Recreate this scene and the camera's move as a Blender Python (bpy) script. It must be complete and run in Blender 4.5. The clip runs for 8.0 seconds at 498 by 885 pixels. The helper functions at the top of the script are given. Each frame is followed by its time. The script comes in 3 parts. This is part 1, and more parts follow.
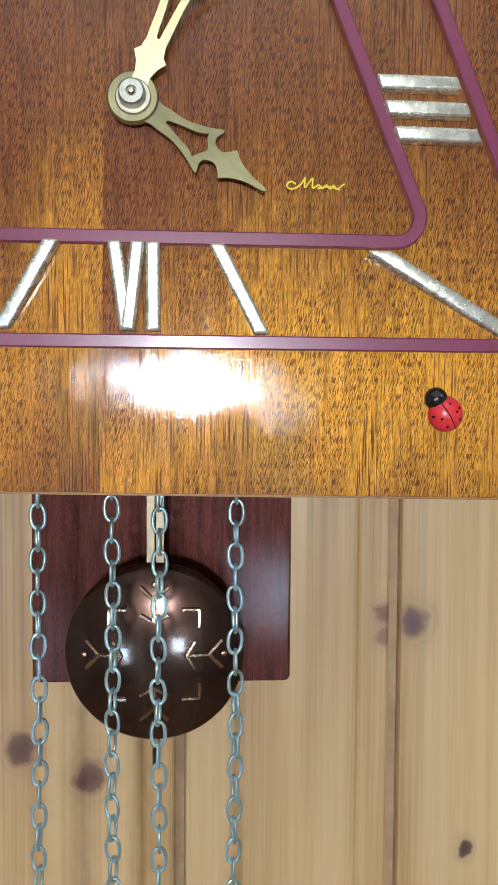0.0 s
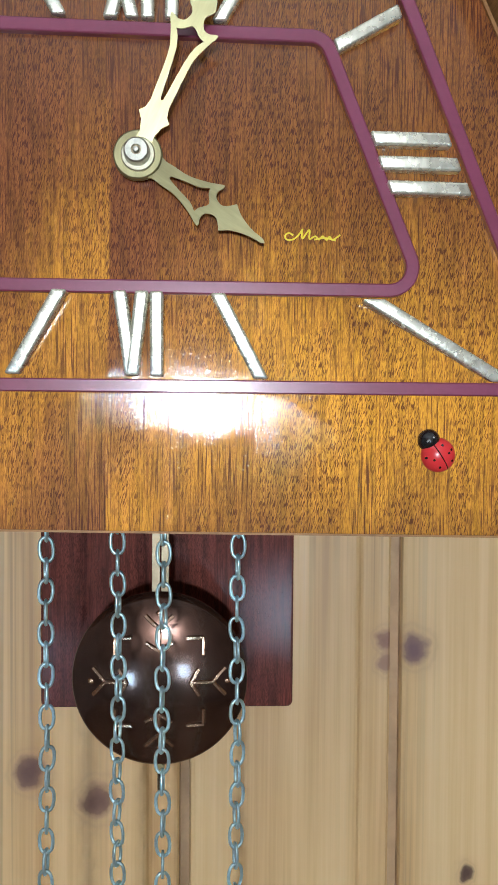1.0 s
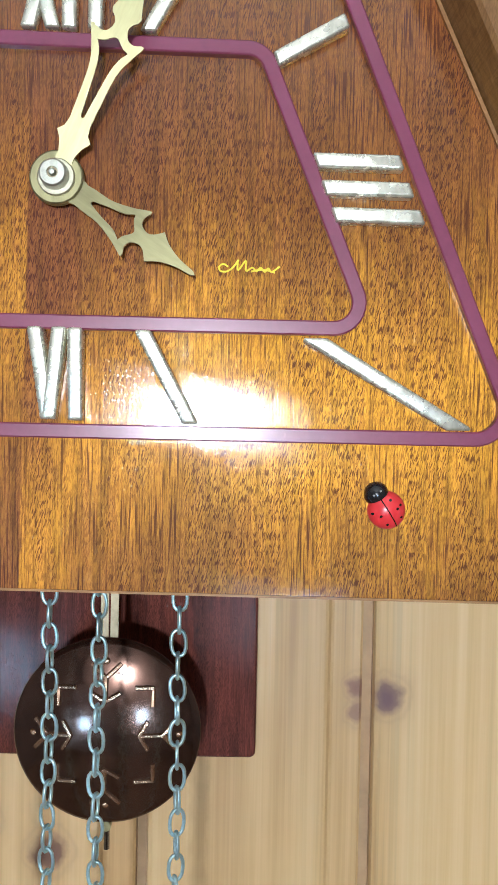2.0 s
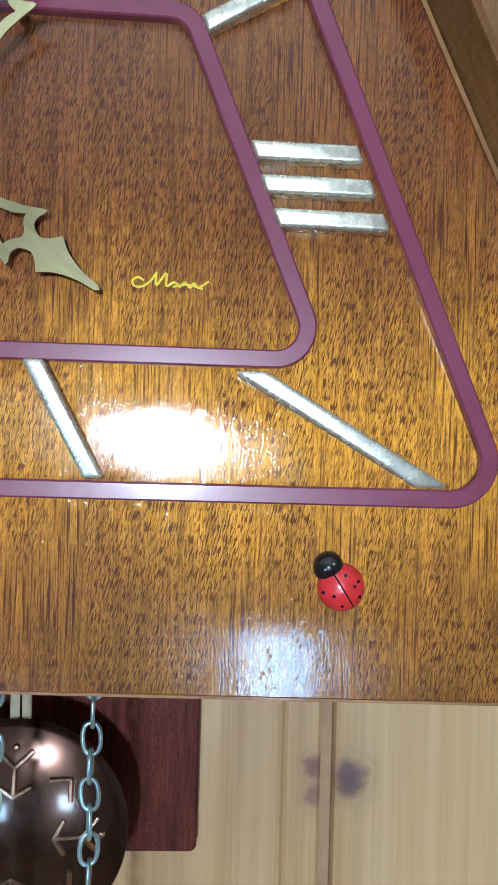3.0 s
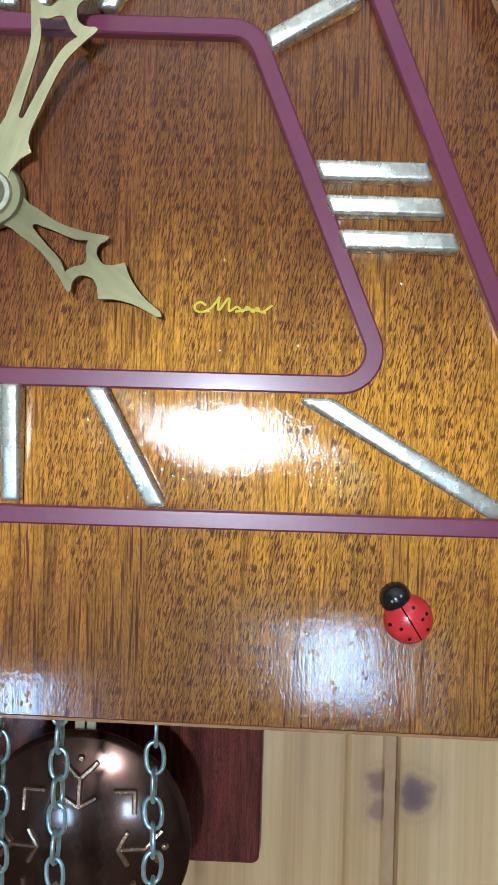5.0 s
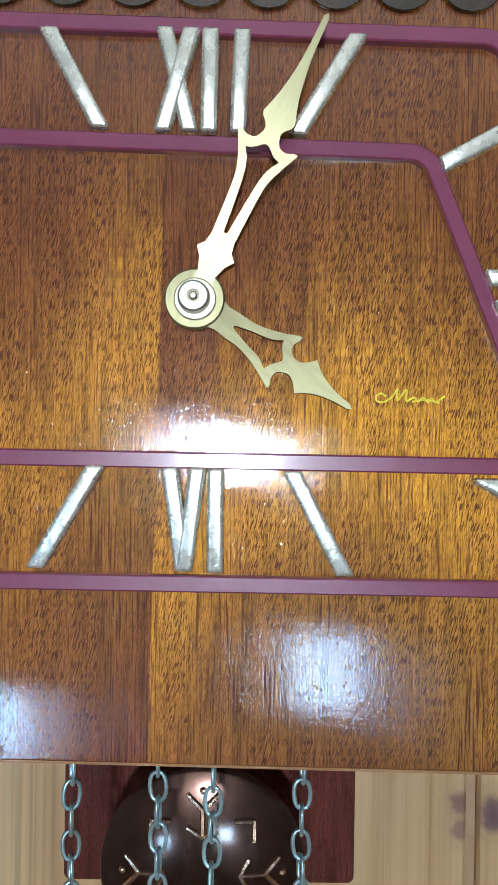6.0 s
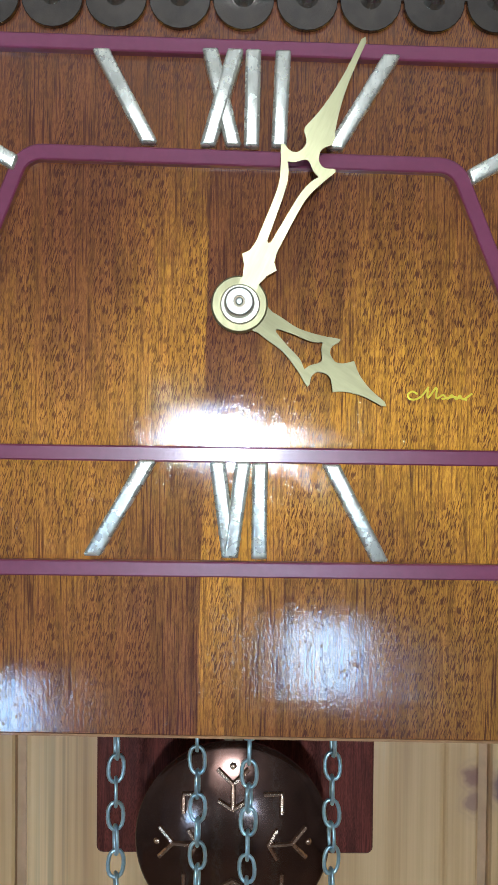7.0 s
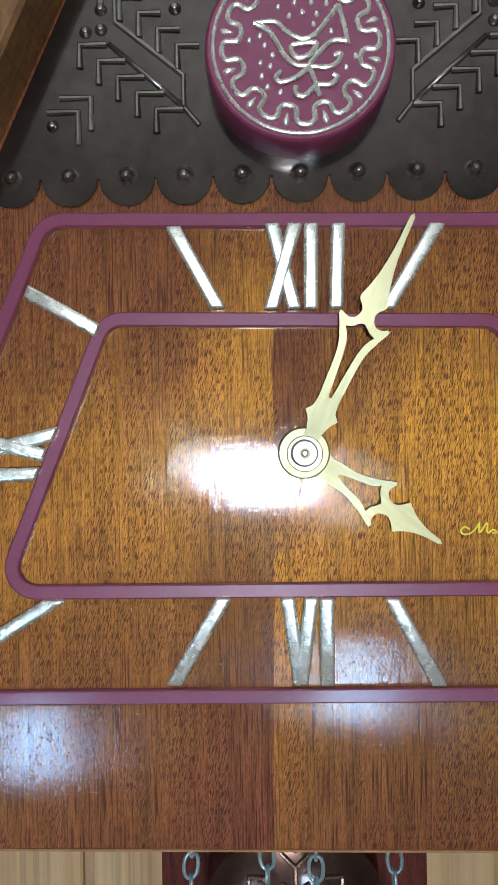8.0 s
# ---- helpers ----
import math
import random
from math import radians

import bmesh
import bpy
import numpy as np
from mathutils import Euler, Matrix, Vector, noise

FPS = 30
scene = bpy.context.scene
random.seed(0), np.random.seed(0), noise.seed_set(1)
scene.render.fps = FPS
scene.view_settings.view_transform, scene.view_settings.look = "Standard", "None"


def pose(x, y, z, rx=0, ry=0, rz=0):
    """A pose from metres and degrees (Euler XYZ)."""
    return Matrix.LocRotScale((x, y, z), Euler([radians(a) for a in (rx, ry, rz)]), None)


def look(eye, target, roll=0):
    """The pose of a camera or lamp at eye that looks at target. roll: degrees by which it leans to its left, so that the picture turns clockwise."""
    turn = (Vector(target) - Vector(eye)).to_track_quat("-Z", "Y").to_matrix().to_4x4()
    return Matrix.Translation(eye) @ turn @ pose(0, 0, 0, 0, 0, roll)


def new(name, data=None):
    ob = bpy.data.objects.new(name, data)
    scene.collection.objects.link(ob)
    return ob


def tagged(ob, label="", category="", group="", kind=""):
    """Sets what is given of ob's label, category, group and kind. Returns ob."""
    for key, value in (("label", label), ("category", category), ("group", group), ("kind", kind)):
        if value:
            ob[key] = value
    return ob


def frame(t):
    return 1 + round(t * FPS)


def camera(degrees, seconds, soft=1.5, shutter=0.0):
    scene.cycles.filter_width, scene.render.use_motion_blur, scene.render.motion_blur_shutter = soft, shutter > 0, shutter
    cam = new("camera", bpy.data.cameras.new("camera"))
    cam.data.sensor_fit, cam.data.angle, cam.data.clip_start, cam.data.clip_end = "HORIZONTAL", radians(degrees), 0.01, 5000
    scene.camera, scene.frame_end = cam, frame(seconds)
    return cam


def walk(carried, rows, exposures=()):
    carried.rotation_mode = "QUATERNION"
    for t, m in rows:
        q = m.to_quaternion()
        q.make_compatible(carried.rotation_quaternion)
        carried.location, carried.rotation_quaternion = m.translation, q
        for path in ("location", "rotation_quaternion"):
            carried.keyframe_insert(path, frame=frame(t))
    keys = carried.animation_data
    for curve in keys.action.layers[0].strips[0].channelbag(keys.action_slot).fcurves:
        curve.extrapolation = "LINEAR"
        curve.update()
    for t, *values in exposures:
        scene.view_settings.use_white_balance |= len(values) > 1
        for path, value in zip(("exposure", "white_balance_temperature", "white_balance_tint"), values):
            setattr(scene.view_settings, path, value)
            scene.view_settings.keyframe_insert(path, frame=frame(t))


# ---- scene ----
cam = camera(34.0, 8.0)
PATH = [
    (0, (0.024, -0.251, 1.61), (0.114, 1.745, 1.512), 0.4),
    (0.5, (0.025, -0.255, 1.612), (0.087, 1.742, 1.534), 0.4),
    (1, (0.027, -0.261, 1.619), (0.091, 1.737, 1.554), 0.4),
    (1.5, (0.036, -0.262, 1.627), (0.061, 1.737, 1.577), 0.7),
    (2, (0.054, -0.237, 1.632), (0.071, 1.762, 1.58), 1.1),
    (2.2, (0.057, -0.218, 1.631), (0.172, 1.778, 1.645), 1.7),
    (3.3, (0.077, -0.186, 1.644), (0.11, 1.814, 1.642), 1.2),
    (3.5, (0.084, -0.183, 1.646), (0.028, 1.816, 1.591), 1.1),
    (4, (0.081, -0.178, 1.643), (0.01, 1.82, 1.589), 0.8),
    (4.2, (0.077, -0.178, 1.64), (0.017, 1.821, 1.61), 1.1),
    (5.3, (0.05, -0.192, 1.656), (-0.015, 1.806, 1.635), 1.6),
    (5.5, (0.03, -0.198, 1.662), (0.042, 1.802, 1.622), 1.5),
    (6, (0.014, -0.208, 1.665), (0.016, 1.792, 1.658), 0.9),
    (6.5, (0.002, -0.214, 1.666), (0.009, 1.785, 1.644), 0.8),
    (7, (0.001, -0.223, 1.667), (0.019, 1.777, 1.63), 0.6),
    (7.5, (-0.007, -0.234, 1.684), (0.029, 1.764, 1.615), 0.6),
    (8, (-0.012, -0.243, 1.703), (-0.046, 1.756, 1.706), -0.9),
]
walk(cam, [(t, look(eye, target, roll)) for t, eye, target, roll in PATH],
     [(0.0, 0.19, 5950, 10), (1.5, 0.18, 5900, 9), (2.0, 0.47, 5850, 9), (3.5, 0.04, 5150, 5), (5.5, 0.05, 5500, 8), (7.0, -0.08, 5500, 9), (8.0, -0.15, 5600, 11)])

# ---- light ----
world = bpy.data.worlds.new("daylight")
scene.world = world
world.use_nodes = True
sky = world.node_tree.nodes.new("ShaderNodeTexSky")
sky.sky_type, sky.sun_disc, sky.sun_elevation, sky.sun_rotation = "NISHITA", False, radians(28), radians(200)
world.node_tree.links.new(sky.outputs[0], world.node_tree.nodes["Background"].inputs[0])
world.node_tree.nodes["Background"].inputs[1].default_value = 0.1
TORCH_WATTS, SKY_GLOW = 32.5, 33.0
torch = new("torch", bpy.data.lights.new("torch", "POINT"))
torch.data.energy, torch.data.shadow_soft_size, torch.data.color = TORCH_WATTS, 0.036, (0.98, 0.99, 1.0)
torch.location = (-0.016, -1.2, 1.641)

HUB = 1.7            # height of the dial's centre over the floor
WALL = 0.158         # the panelled wall's front, behind the dial


# ---- materials ----
class Nodes:
    """A small writer of node trees."""

    def __init__(self, name):
        self.mat = bpy.data.materials.new(name)
        self.mat.use_nodes = True
        self.tree = self.mat.node_tree
        self.bsdf = self.tree.nodes["Principled BSDF"]

    def put(self, socket, value):
        if isinstance(value, bpy.types.NodeSocket):
            self.tree.links.new(value, socket)
        elif isinstance(value, (tuple, list)) and len(value) == 3 and socket.type == "RGBA":
            socket.default_value = (*value, 1)
        else:
            socket.default_value = value

    def node(self, kind, ins=(), **attrs):
        n = self.tree.nodes.new(kind)
        for k, v in attrs.items():
            setattr(n, k, v)
        for k, v in dict(ins).items():
            self.put(n.inputs[k], v)
        return n

    def coords(self, scale=(1, 1, 1), offset=(0, 0, 0), jitter=0.0):
        out = self.node("ShaderNodeTexCoord").outputs["Object"]
        if jitter:
            r = self.node("ShaderNodeObjectInfo").outputs["Random"]
            m = self.math("MULTIPLY", r, jitter)
            c = self.node("ShaderNodeCombineXYZ", {"X": m, "Z": m}).outputs[0]
            out = self.node("ShaderNodeVectorMath", {0: out, 1: c}, operation="ADD").outputs[0]
        return self.node("ShaderNodeMapping", {"Vector": out, "Scale": scale, "Location": offset}).outputs[0]

    def noise(self, scale, detail=3.0, rough=0.55, warp=0.0, offset=(0, 0, 0), jitter=0.0):
        return self.node("ShaderNodeTexNoise", {"Vector": self.coords(scale, offset, jitter), "Scale": 1.0, "Detail": detail,
                                                "Roughness": rough, "Distortion": warp}).outputs["Fac"]

    def math(self, op, a, b=0.0, c=0.0, clamp=False):
        return self.node("ShaderNodeMath", {0: a, 1: b, 2: c}, operation=op, use_clamp=clamp).outputs[0]

    def ramp(self, fac, stops, mode="LINEAR"):
        n = self.node("ShaderNodeValToRGB", {"Fac": fac})
        n.color_ramp.interpolation = mode
        while len(n.color_ramp.elements) < len(stops):
            n.color_ramp.elements.new(0.5)
        for e, (at, col) in zip(n.color_ramp.elements, stops):
            e.position = at
            e.color = (*col, 1) if isinstance(col, tuple) else (col, col, col, 1)
        return n.outputs["Color"]

    def mix(self, fac, a, b, blend="MIX"):
        n = self.node("ShaderNodeMix", {}, data_type="RGBA", blend_type=blend)
        self.put(n.inputs[0], fac), self.put(n.inputs[6], a), self.put(n.inputs[7], b)
        return n.outputs[2]

    def bump(self, height, strength, distance, normal=None):
        ins = {"Height": height, "Strength": strength, "Distance": distance}
        if normal is not None:
            ins["Normal"] = normal
        return self.node("ShaderNodeBump", ins).outputs[0]

    def out(self, **ins):
        for k, v in ins.items():
            self.put(self.bsdf.inputs[k.replace("_", " ")], v)
        return self.mat


def veneer(name, fibre, body, dark, strips, share, rough, coat_rough, pores=1.0, coat=1.0, seam=(0.0, 0.0), relief=0.5, sheen_gain=()):
    """Varnished ribbon-striped veneer: a red-brown body, and fibres that shine; those of each strip dip up or down, so the strips flash by turns."""
    n = Nodes(name)
    place = n.node("ShaderNodeTexCoord").outputs["Object"]
    sep = n.node("ShaderNodeSeparateXYZ", {0: place})
    px, pz = sep.outputs["X"], sep.outputs["Z"]
    x = n.math("ADD", px, n.math("MULTIPLY", n.math("SUBTRACT", n.noise((20, 20, 60), 2), 0.5), 0.0008))
    x = n.math("MULTIPLY_ADD", pz, -0.014, x)
    where = n.math("MULTIPLY_ADD", x, 2.5, 0.5)
    dip = n.math("SUBTRACT", n.ramp(where, [(0.5 + 2.5 * at, 0.5 + v) for at, v in strips]), 0.5)
    dip = n.math("MULTIPLY_ADD", n.math("GREATER_THAN", x, seam[0]), seam[1], dip)
    # pores: short leaning dashes in the figured wood, long straight lines between
    figure = n.ramp(n.noise((75, 75, 16), 3, 0.5, 0.8), [(0.38, 0.0), (0.54, 1.0)])
    ragged = n.math("MULTIPLY", n.math("SUBTRACT", n.noise((420, 420, 300), 3, 0.6), 0.5), 0.0009)
    u = n.math("ADD", n.math("MULTIPLY_ADD", pz, -0.21, px), ragged)
    dashes = n.node("ShaderNodeCombineXYZ", {"X": n.math("MULTIPLY", u, 2650.0), "Y": n.math("MULTIPLY", pz, 380.0)}).outputs[0]
    short = n.node("ShaderNodeTexNoise", {"Vector": dashes, "Scale": 1.0, "Detail": 1.5, "Roughness": 0.5}, noise_dimensions="2D").outputs["Fac"]
    short_pore = n.ramp(short, [(0.38, 1.0), (0.52, 0.0)])
    lines = n.node("ShaderNodeCombineXYZ", {"X": n.math("MULTIPLY", px, 2000.0), "Y": n.math("MULTIPLY", pz, 55.0)}).outputs[0]
    long = n.node("ShaderNodeTexNoise", {"Vector": lines, "Scale": 1.0, "Detail": 2.0, "Roughness": 0.55, "Distortion": 0.15}, noise_dimensions="2D").outputs["Fac"]
    long_pore = n.ramp(long, [(0.38, 1.0), (0.49, 0.0)])
    fine = n.ramp(n.noise((3200, 3200, 380), 1.5, 0.5), [(0.38, 1.0), (0.48, 0.0)])
    pore = n.mix(figure, long_pore, n.math("MAXIMUM", short_pore, n.math("MULTIPLY", long_pore, 0.45)))
    pore = n.math("MAXIMUM", pore, n.math("MULTIPLY", fine, 0.6))
    grain = n.noise((380, 380, 26), 4, 0.6, 0.5)
    speck = n.noise((2600, 2600, 900), 2, 0.6)
    tone = n.ramp(n.noise((14, 14, 2.5), 2), [(0.3, 0.80), (0.7, 1.14)])
    ground = n.mix(n.ramp(grain, [(0.35, 0.0), (0.65, 1.0)]), dark, body)
    ground = n.mix(1.0, ground, tone, "MULTIPLY")
    ground = n.mix(n.math("MULTIPLY", pore, 0.62 * pores), ground, tuple(0.38 * c for c in dark))
    shine = n.mix(n.ramp(n.math("MULTIPLY_ADD", speck, 0.5, n.math("MULTIPLY", grain, 0.5)), [(0.38, 0.0), (0.6, 1.0)]), tuple(0.65 * c for c in fibre), fibre)
    shine = n.mix(n.math("MULTIPLY", pore, 0.93 * pores, clamp=True), shine, tuple(0.18 * c for c in dark))
    wobble = n.math("MULTIPLY", n.math("SUBTRACT", n.noise((300, 300, 120), 3, 0.6, 1.0), 0.5), 0.18)
    side = n.math("MULTIPLY", n.math("SUBTRACT", n.noise((900, 900, 120), 2), 0.5), 0.15)
    way = n.node("ShaderNodeCombineXYZ", {"X": side, "Y": -1.0, "Z": n.math("ADD", dip, wobble)}).outputs[0]
    way = n.node("ShaderNodeVectorMath", {0: way}, operation="NORMALIZE").outputs[0]
    # the varnish: sunk over the pores, gently uneven, with a few dust nibs
    cells = n.node("ShaderNodeTexVoronoi", {"Vector": n.coords((1, 1, 0.8)), "Scale": 800.0}).outputs["Distance"]
    nibs = n.math("MULTIPLY", n.ramp(cells, [(0.03, 1.0), (0.30, 0.0)]), n.ramp(n.noise((240, 240, 240), 2), [(0.48, 0.0), (0.58, 1.0)]))
    swell = n.math("MULTIPLY", n.noise((650, 650, 560), 3, 0.6), 0.54)
    height = n.math("ADD", n.math("MULTIPLY", pore, -0.12), n.math("MULTIPLY_ADD", nibs, 1.55, swell))
    varnish = n.bump(height, relief, 0.00008)
    second = n.node("ShaderNodeBsdfPrincipled", {"Base Color": shine, "Metallic": 1.0, "Roughness": rough, "Anisotropic": 0.8, "Tangent": n.node("ShaderNodeCombineXYZ", {"X": 1.0}).outputs[0], "Normal": way, "Coat Weight": coat, "Coat Roughness": coat_rough, "Coat IOR": 1.5, "Coat Normal": varnish})
    n.out(Base_Color=ground, Roughness=0.6, Normal=varnish, Specular_IOR_Level=0.15, Coat_Weight=coat, Coat_Roughness=coat_rough, Coat_IOR=1.5, Coat_Normal=varnish)
    if sheen_gain:
        share = n.math("MULTIPLY", n.ramp(where, [(0.5 + 2.5 * at, v / 2) for at, v in sheen_gain]), 2 * share)
    both = n.node("ShaderNodeMixShader", {0: share, 1: n.bsdf.outputs[0], 2: second.outputs[0]})
    n.tree.links.new(both.outputs[0], n.tree.nodes["Material Output"].inputs[0])
    return n.mat


def pine(name):
    """Pine boarding under a thin matt lacquer, with knots where they sit on the wall."""
    n = Nodes(name)
    rings = n.noise((34, 34, 1.4), 3, 0.5, 0.8, jitter=7.0)
    fine = n.noise((650, 650, 9), 3, 0.6, jitter=3.0)
    body = n.ramp(n.math("ADD", n.math("MULTIPLY", rings, 0.75), n.math("MULTIPLY", fine, 0.25)),
                  [(0.32, (0.56, 0.345, 0.135)), (0.5, (0.73, 0.50, 0.228)), (0.66, (0.83, 0.61, 0.315))])
    tone = n.ramp(n.noise((6, 6, 1.2), 2, jitter=5.0), [(0.3, (0.88, 0.86, 0.84)), (0.7, (1.06, 1.05, 1.04))])
    col = n.mix(1.0, body, tone, "MULTIPLY")
    late = n.ramp(n.noise((310, 310, 2.2), 2, 0.5, 0.3, jitter=4.0), [(0.40, 0.70), (0.52, 1.0)])
    col = n.mix(n.ramp(n.noise((22, 22, 2), 2, jitter=6.0), [(0.45, 0.0), (0.6, 1.0)]), col, n.mix(1.0, col, late, "MULTIPLY"))
    geo = n.node("ShaderNodeNewGeometry").outputs["Position"]
    wob = n.node("ShaderNodeTexNoise", {"Vector": geo, "Scale": 110.0, "Detail": 3.0}).outputs["Color"]
    wob = n.node("ShaderNodeVectorMath", {0: wob, 1: (0.5, 0.5, 0.5)}, operation="SUBTRACT").outputs[0]
    wob = n.node("ShaderNodeVectorMath", {0: wob, "Scale": 0.008}, operation="SCALE").outputs[0]
    at = n.node("ShaderNodeVectorMath", {0: geo, 1: wob}, operation="ADD").outputs[0]
    for kx, kz, r, core in KNOTS:
        d = n.node("ShaderNodeVectorMath", {0: at, 1: (kx, WALL, HUB + kz)}, operation="SUBTRACT").outputs[0]
        d = n.node("ShaderNodeVectorMath", {0: d, 1: (1.0, 0.2, 0.9)}, operation="MULTIPLY").outputs[0]
        d = n.node("ShaderNodeVectorMath", {0: d}, operation="LENGTH").outputs["Value"]
        halo = n.ramp(n.math("DIVIDE", d, r * 2.2), [(0.2, 0.62), (0.36, 0.30), (0.44, 0.50), (0.52, 0.20), (0.62, 0.30), (0.72, 0.10), (1.0, 0.0)])
        col = n.mix(halo, col, (0.40, 0.24, 0.13))
        col = n.mix(n.ramp(n.math("DIVIDE", d, r), [(0.25, 0.95), (0.65, 0.8), (0.8, 0.45), (1.05, 0.0)]), col, core)
    bump = n.bump(fine, 0.25, 0.0002)
    return n.out(Base_Color=col, Roughness=0.5, Normal=bump, Coat_Weight=0.25, Coat_Roughness=0.35)


def metal(name, col, rough, metallic=1.0, grime=0.35, scale=300, brushed=(1, 1, 1), coat=0.0, bump=0.15, coat_rough=0.06):
    n = Nodes(name)
    s = tuple(scale * b for b in brushed)
    wear = n.noise(s, 4, 0.6)
    blot = n.noise((60, 60, 60), 3, 0.5)
    k = n.ramp(n.math("ADD", n.math("MULTIPLY", wear, 0.5), n.math("MULTIPLY", blot, 0.5)), [(0.35, 1.0 - grime), (0.6, 1.0)])
    c = n.mix(1.0, col, k, "MULTIPLY")
    r = n.math("MULTIPLY_ADD", blot, 0.2, rough - 0.08)
    return n.out(Base_Color=c, Metallic=metallic, Roughness=r, Coat_Weight=coat, Coat_Roughness=coat_rough,
                 Normal=n.bump(wear, bump, 0.0001))


def silvering(name):
    """Thin silvered foil over cast bars: pale and soft-shining, with dark nicks and scuffed patches."""
    n = Nodes(name)
    patch = n.ramp(n.noise((95, 95, 95), 3, 0.6), [(0.48, 0.0), (0.62, 1.0)])
    nick = n.ramp(n.noise((1900, 1900, 1900), 3, 0.65), [(0.33, 1.0), (0.39, 0.0)])
    tone = n.ramp(n.noise((500, 500, 140), 3, 0.6), [(0.35, (0.68, 0.68, 0.55)), (0.6, (0.90, 0.89, 0.74))])
    worn = n.math("MULTIPLY", nick, n.math("MULTIPLY_ADD", patch, 0.75, 0.0))
    col = n.mix(worn, tone, (0.10, 0.095, 0.08))
    rough = n.math("MULTIPLY_ADD", n.noise((300, 300, 300), 3), 0.2, 0.17)
    return n.out(Base_Color=col, Metallic=0.72, Roughness=rough, Normal=n.bump(n.noise((900, 900, 500), 4, 0.6), 0.13, 0.0001))


def paint(name, col, rough, coat=0.0, mottle=0.12, scale=250, sheen_bump=0.1, coat_rough=0.08):
    n = Nodes(name)
    f = n.noise((scale, scale, scale), 4, 0.6)
    g = n.noise((35, 35, 35), 2)
    k = n.ramp(n.math("ADD", n.math("MULTIPLY", f, 0.5), n.math("MULTIPLY", g, 0.5)), [(0.35, 1.0 - mottle), (0.62, 1.0 + mottle * 0.4)])
    c = n.mix(1.0, col, k, "MULTIPLY")
    return n.out(Base_Color=c, Roughness=rough, Coat_Weight=coat, Coat_Roughness=coat_rough, Normal=n.bump(f, sheen_bump, 0.0001))


KNOTS = [(0.128, -0.202, 0.0082, (0.15, 0.075, 0.075)), (0.1135, -0.198, 0.0055, (0.26, 0.13, 0.08)), (0.1135, -0.2095, 0.0050, (0.33, 0.19, 0.11)),
         (-0.0715, -0.266, 0.0085, (0.12, 0.05, 0.035)), (-0.0375, -0.281, 0.0092, (0.14, 0.06, 0.035)), (0.156, -0.322, 0.0042, (0.07, 0.03, 0.02))]
# strips of veneer: how far the fibres dip across the panel (plus: towards the ceiling), with one hard seam
STRIPS = [(-0.199, 0.02), (-0.155, -0.04), (-0.107, -0.03), (-0.102, 0.04), (-0.068, 0.01), (-0.060, -0.01), (-0.045, 0.02), (-0.036, 0.0), (-0.026, -0.06), (-0.0088, -0.08),
          (0.0030, -0.105), (0.0080, -0.165), (0.025, -0.175), (0.036, -0.21), (0.050, -0.205), (0.060, -0.18), (0.078, -0.165), (0.086, -0.195), (0.110, -0.17), (0.126, -0.195), (0.150, -0.15)]
# fibre sheen across the panel, raised to the right where the fixed torch lights too little
SHEEN_GAIN = [(-0.199, 0.8), (-0.03, 0.85), (0.02, 1.0), (0.06, 1.35), (0.15, 1.55)]
MAHOGANY = veneer("varnished_ribbon_mahogany", (0.98, 0.50, 0.022), (0.295, 0.080, 0.038), (0.165, 0.046, 0.023), STRIPS, 0.225, 0.46, 0.045, seam=(-0.0088, 0.18), sheen_gain=SHEEN_GAIN)
SIDEWOOD = veneer("varnished_side_board", (0.42, 0.24, 0.07), (0.30, 0.155, 0.06), (0.20, 0.10, 0.04), [(-0.199, 0.0), (0.0, 0.0)], 0.15, 0.45, 0.2, 0.4, 0.35)
DARKWOOD = veneer("dark_red_varnished_board", (0.20, 0.06, 0.04), (0.22, 0.052, 0.032), (0.10, 0.024, 0.016), [(-0.199, 0.0), (0.0, 0.0)], 0.06, 0.45, 0.09, 1.0, 0.22, relief=0.7)
PINE = pine("lacquered_pine")
# for the panel's right edge, and the lower chamfer's highlight laid on as colour
EDGE_PALE = paint("pale_edge_line", (0.36, 0.175, 0.055), 0.55, 0.1, 0.3, 500)
# joint floor between boards, darker than their faces
TONGUE = paint("darker_pine_tongue", (0.50, 0.33, 0.17), 0.6, 0.0, 0.2, 90)
PURPLE = paint("plum_plastic", (0.245, 0.047, 0.10), 0.32, 0.6, 0.12, 400, 0.1, 0.14)
SILVER = silvering("worn_silvered_metal")
BRASS = metal("satin_brass", (0.36, 0.335, 0.175), 0.38, 0.88, 0.3, 500, (1, 1, 0.15))
DULL_BRASS = metal("dull_brass", (0.38, 0.32, 0.21), 0.45, 0.9, 0.35)
STEEL = metal("bright_steel", (0.58, 0.59, 0.50), 0.38, 0.9, 0.35, 900)
PALE_BRASS = metal("pale_plated_brass", (0.62, 0.60, 0.44), 0.34, 0.85, 0.35, 900)
ZINC = metal("zinc_plated_wire", (0.60, 0.84, 0.90), 0.30, 0.85, 0.35, 900)
BRONZE = metal("dark_patinated_brass", (0.110, 0.090, 0.070), 0.16, 0.9, 0.45, 260, coat=0.6)
# the plate's own brass, lightened to give ridges and studs their highlights
BRONZE_LIT = metal("lit_brass_relief", (0.33, 0.31, 0.26), 0.22, 0.9, 0.4, 400, coat=0.4)
COPPER = metal("dark_lacquered_copper", (0.105, 0.052, 0.034), 0.18, 0.78, 0.4, 160, coat=0.8, coat_rough=0.09)
# the bob's copper in a brighter colour, for highlights on its embossing
COPPER_LIT = metal("lit_copper_relief", (0.55, 0.36, 0.24), 0.22, 0.9, 0.3)
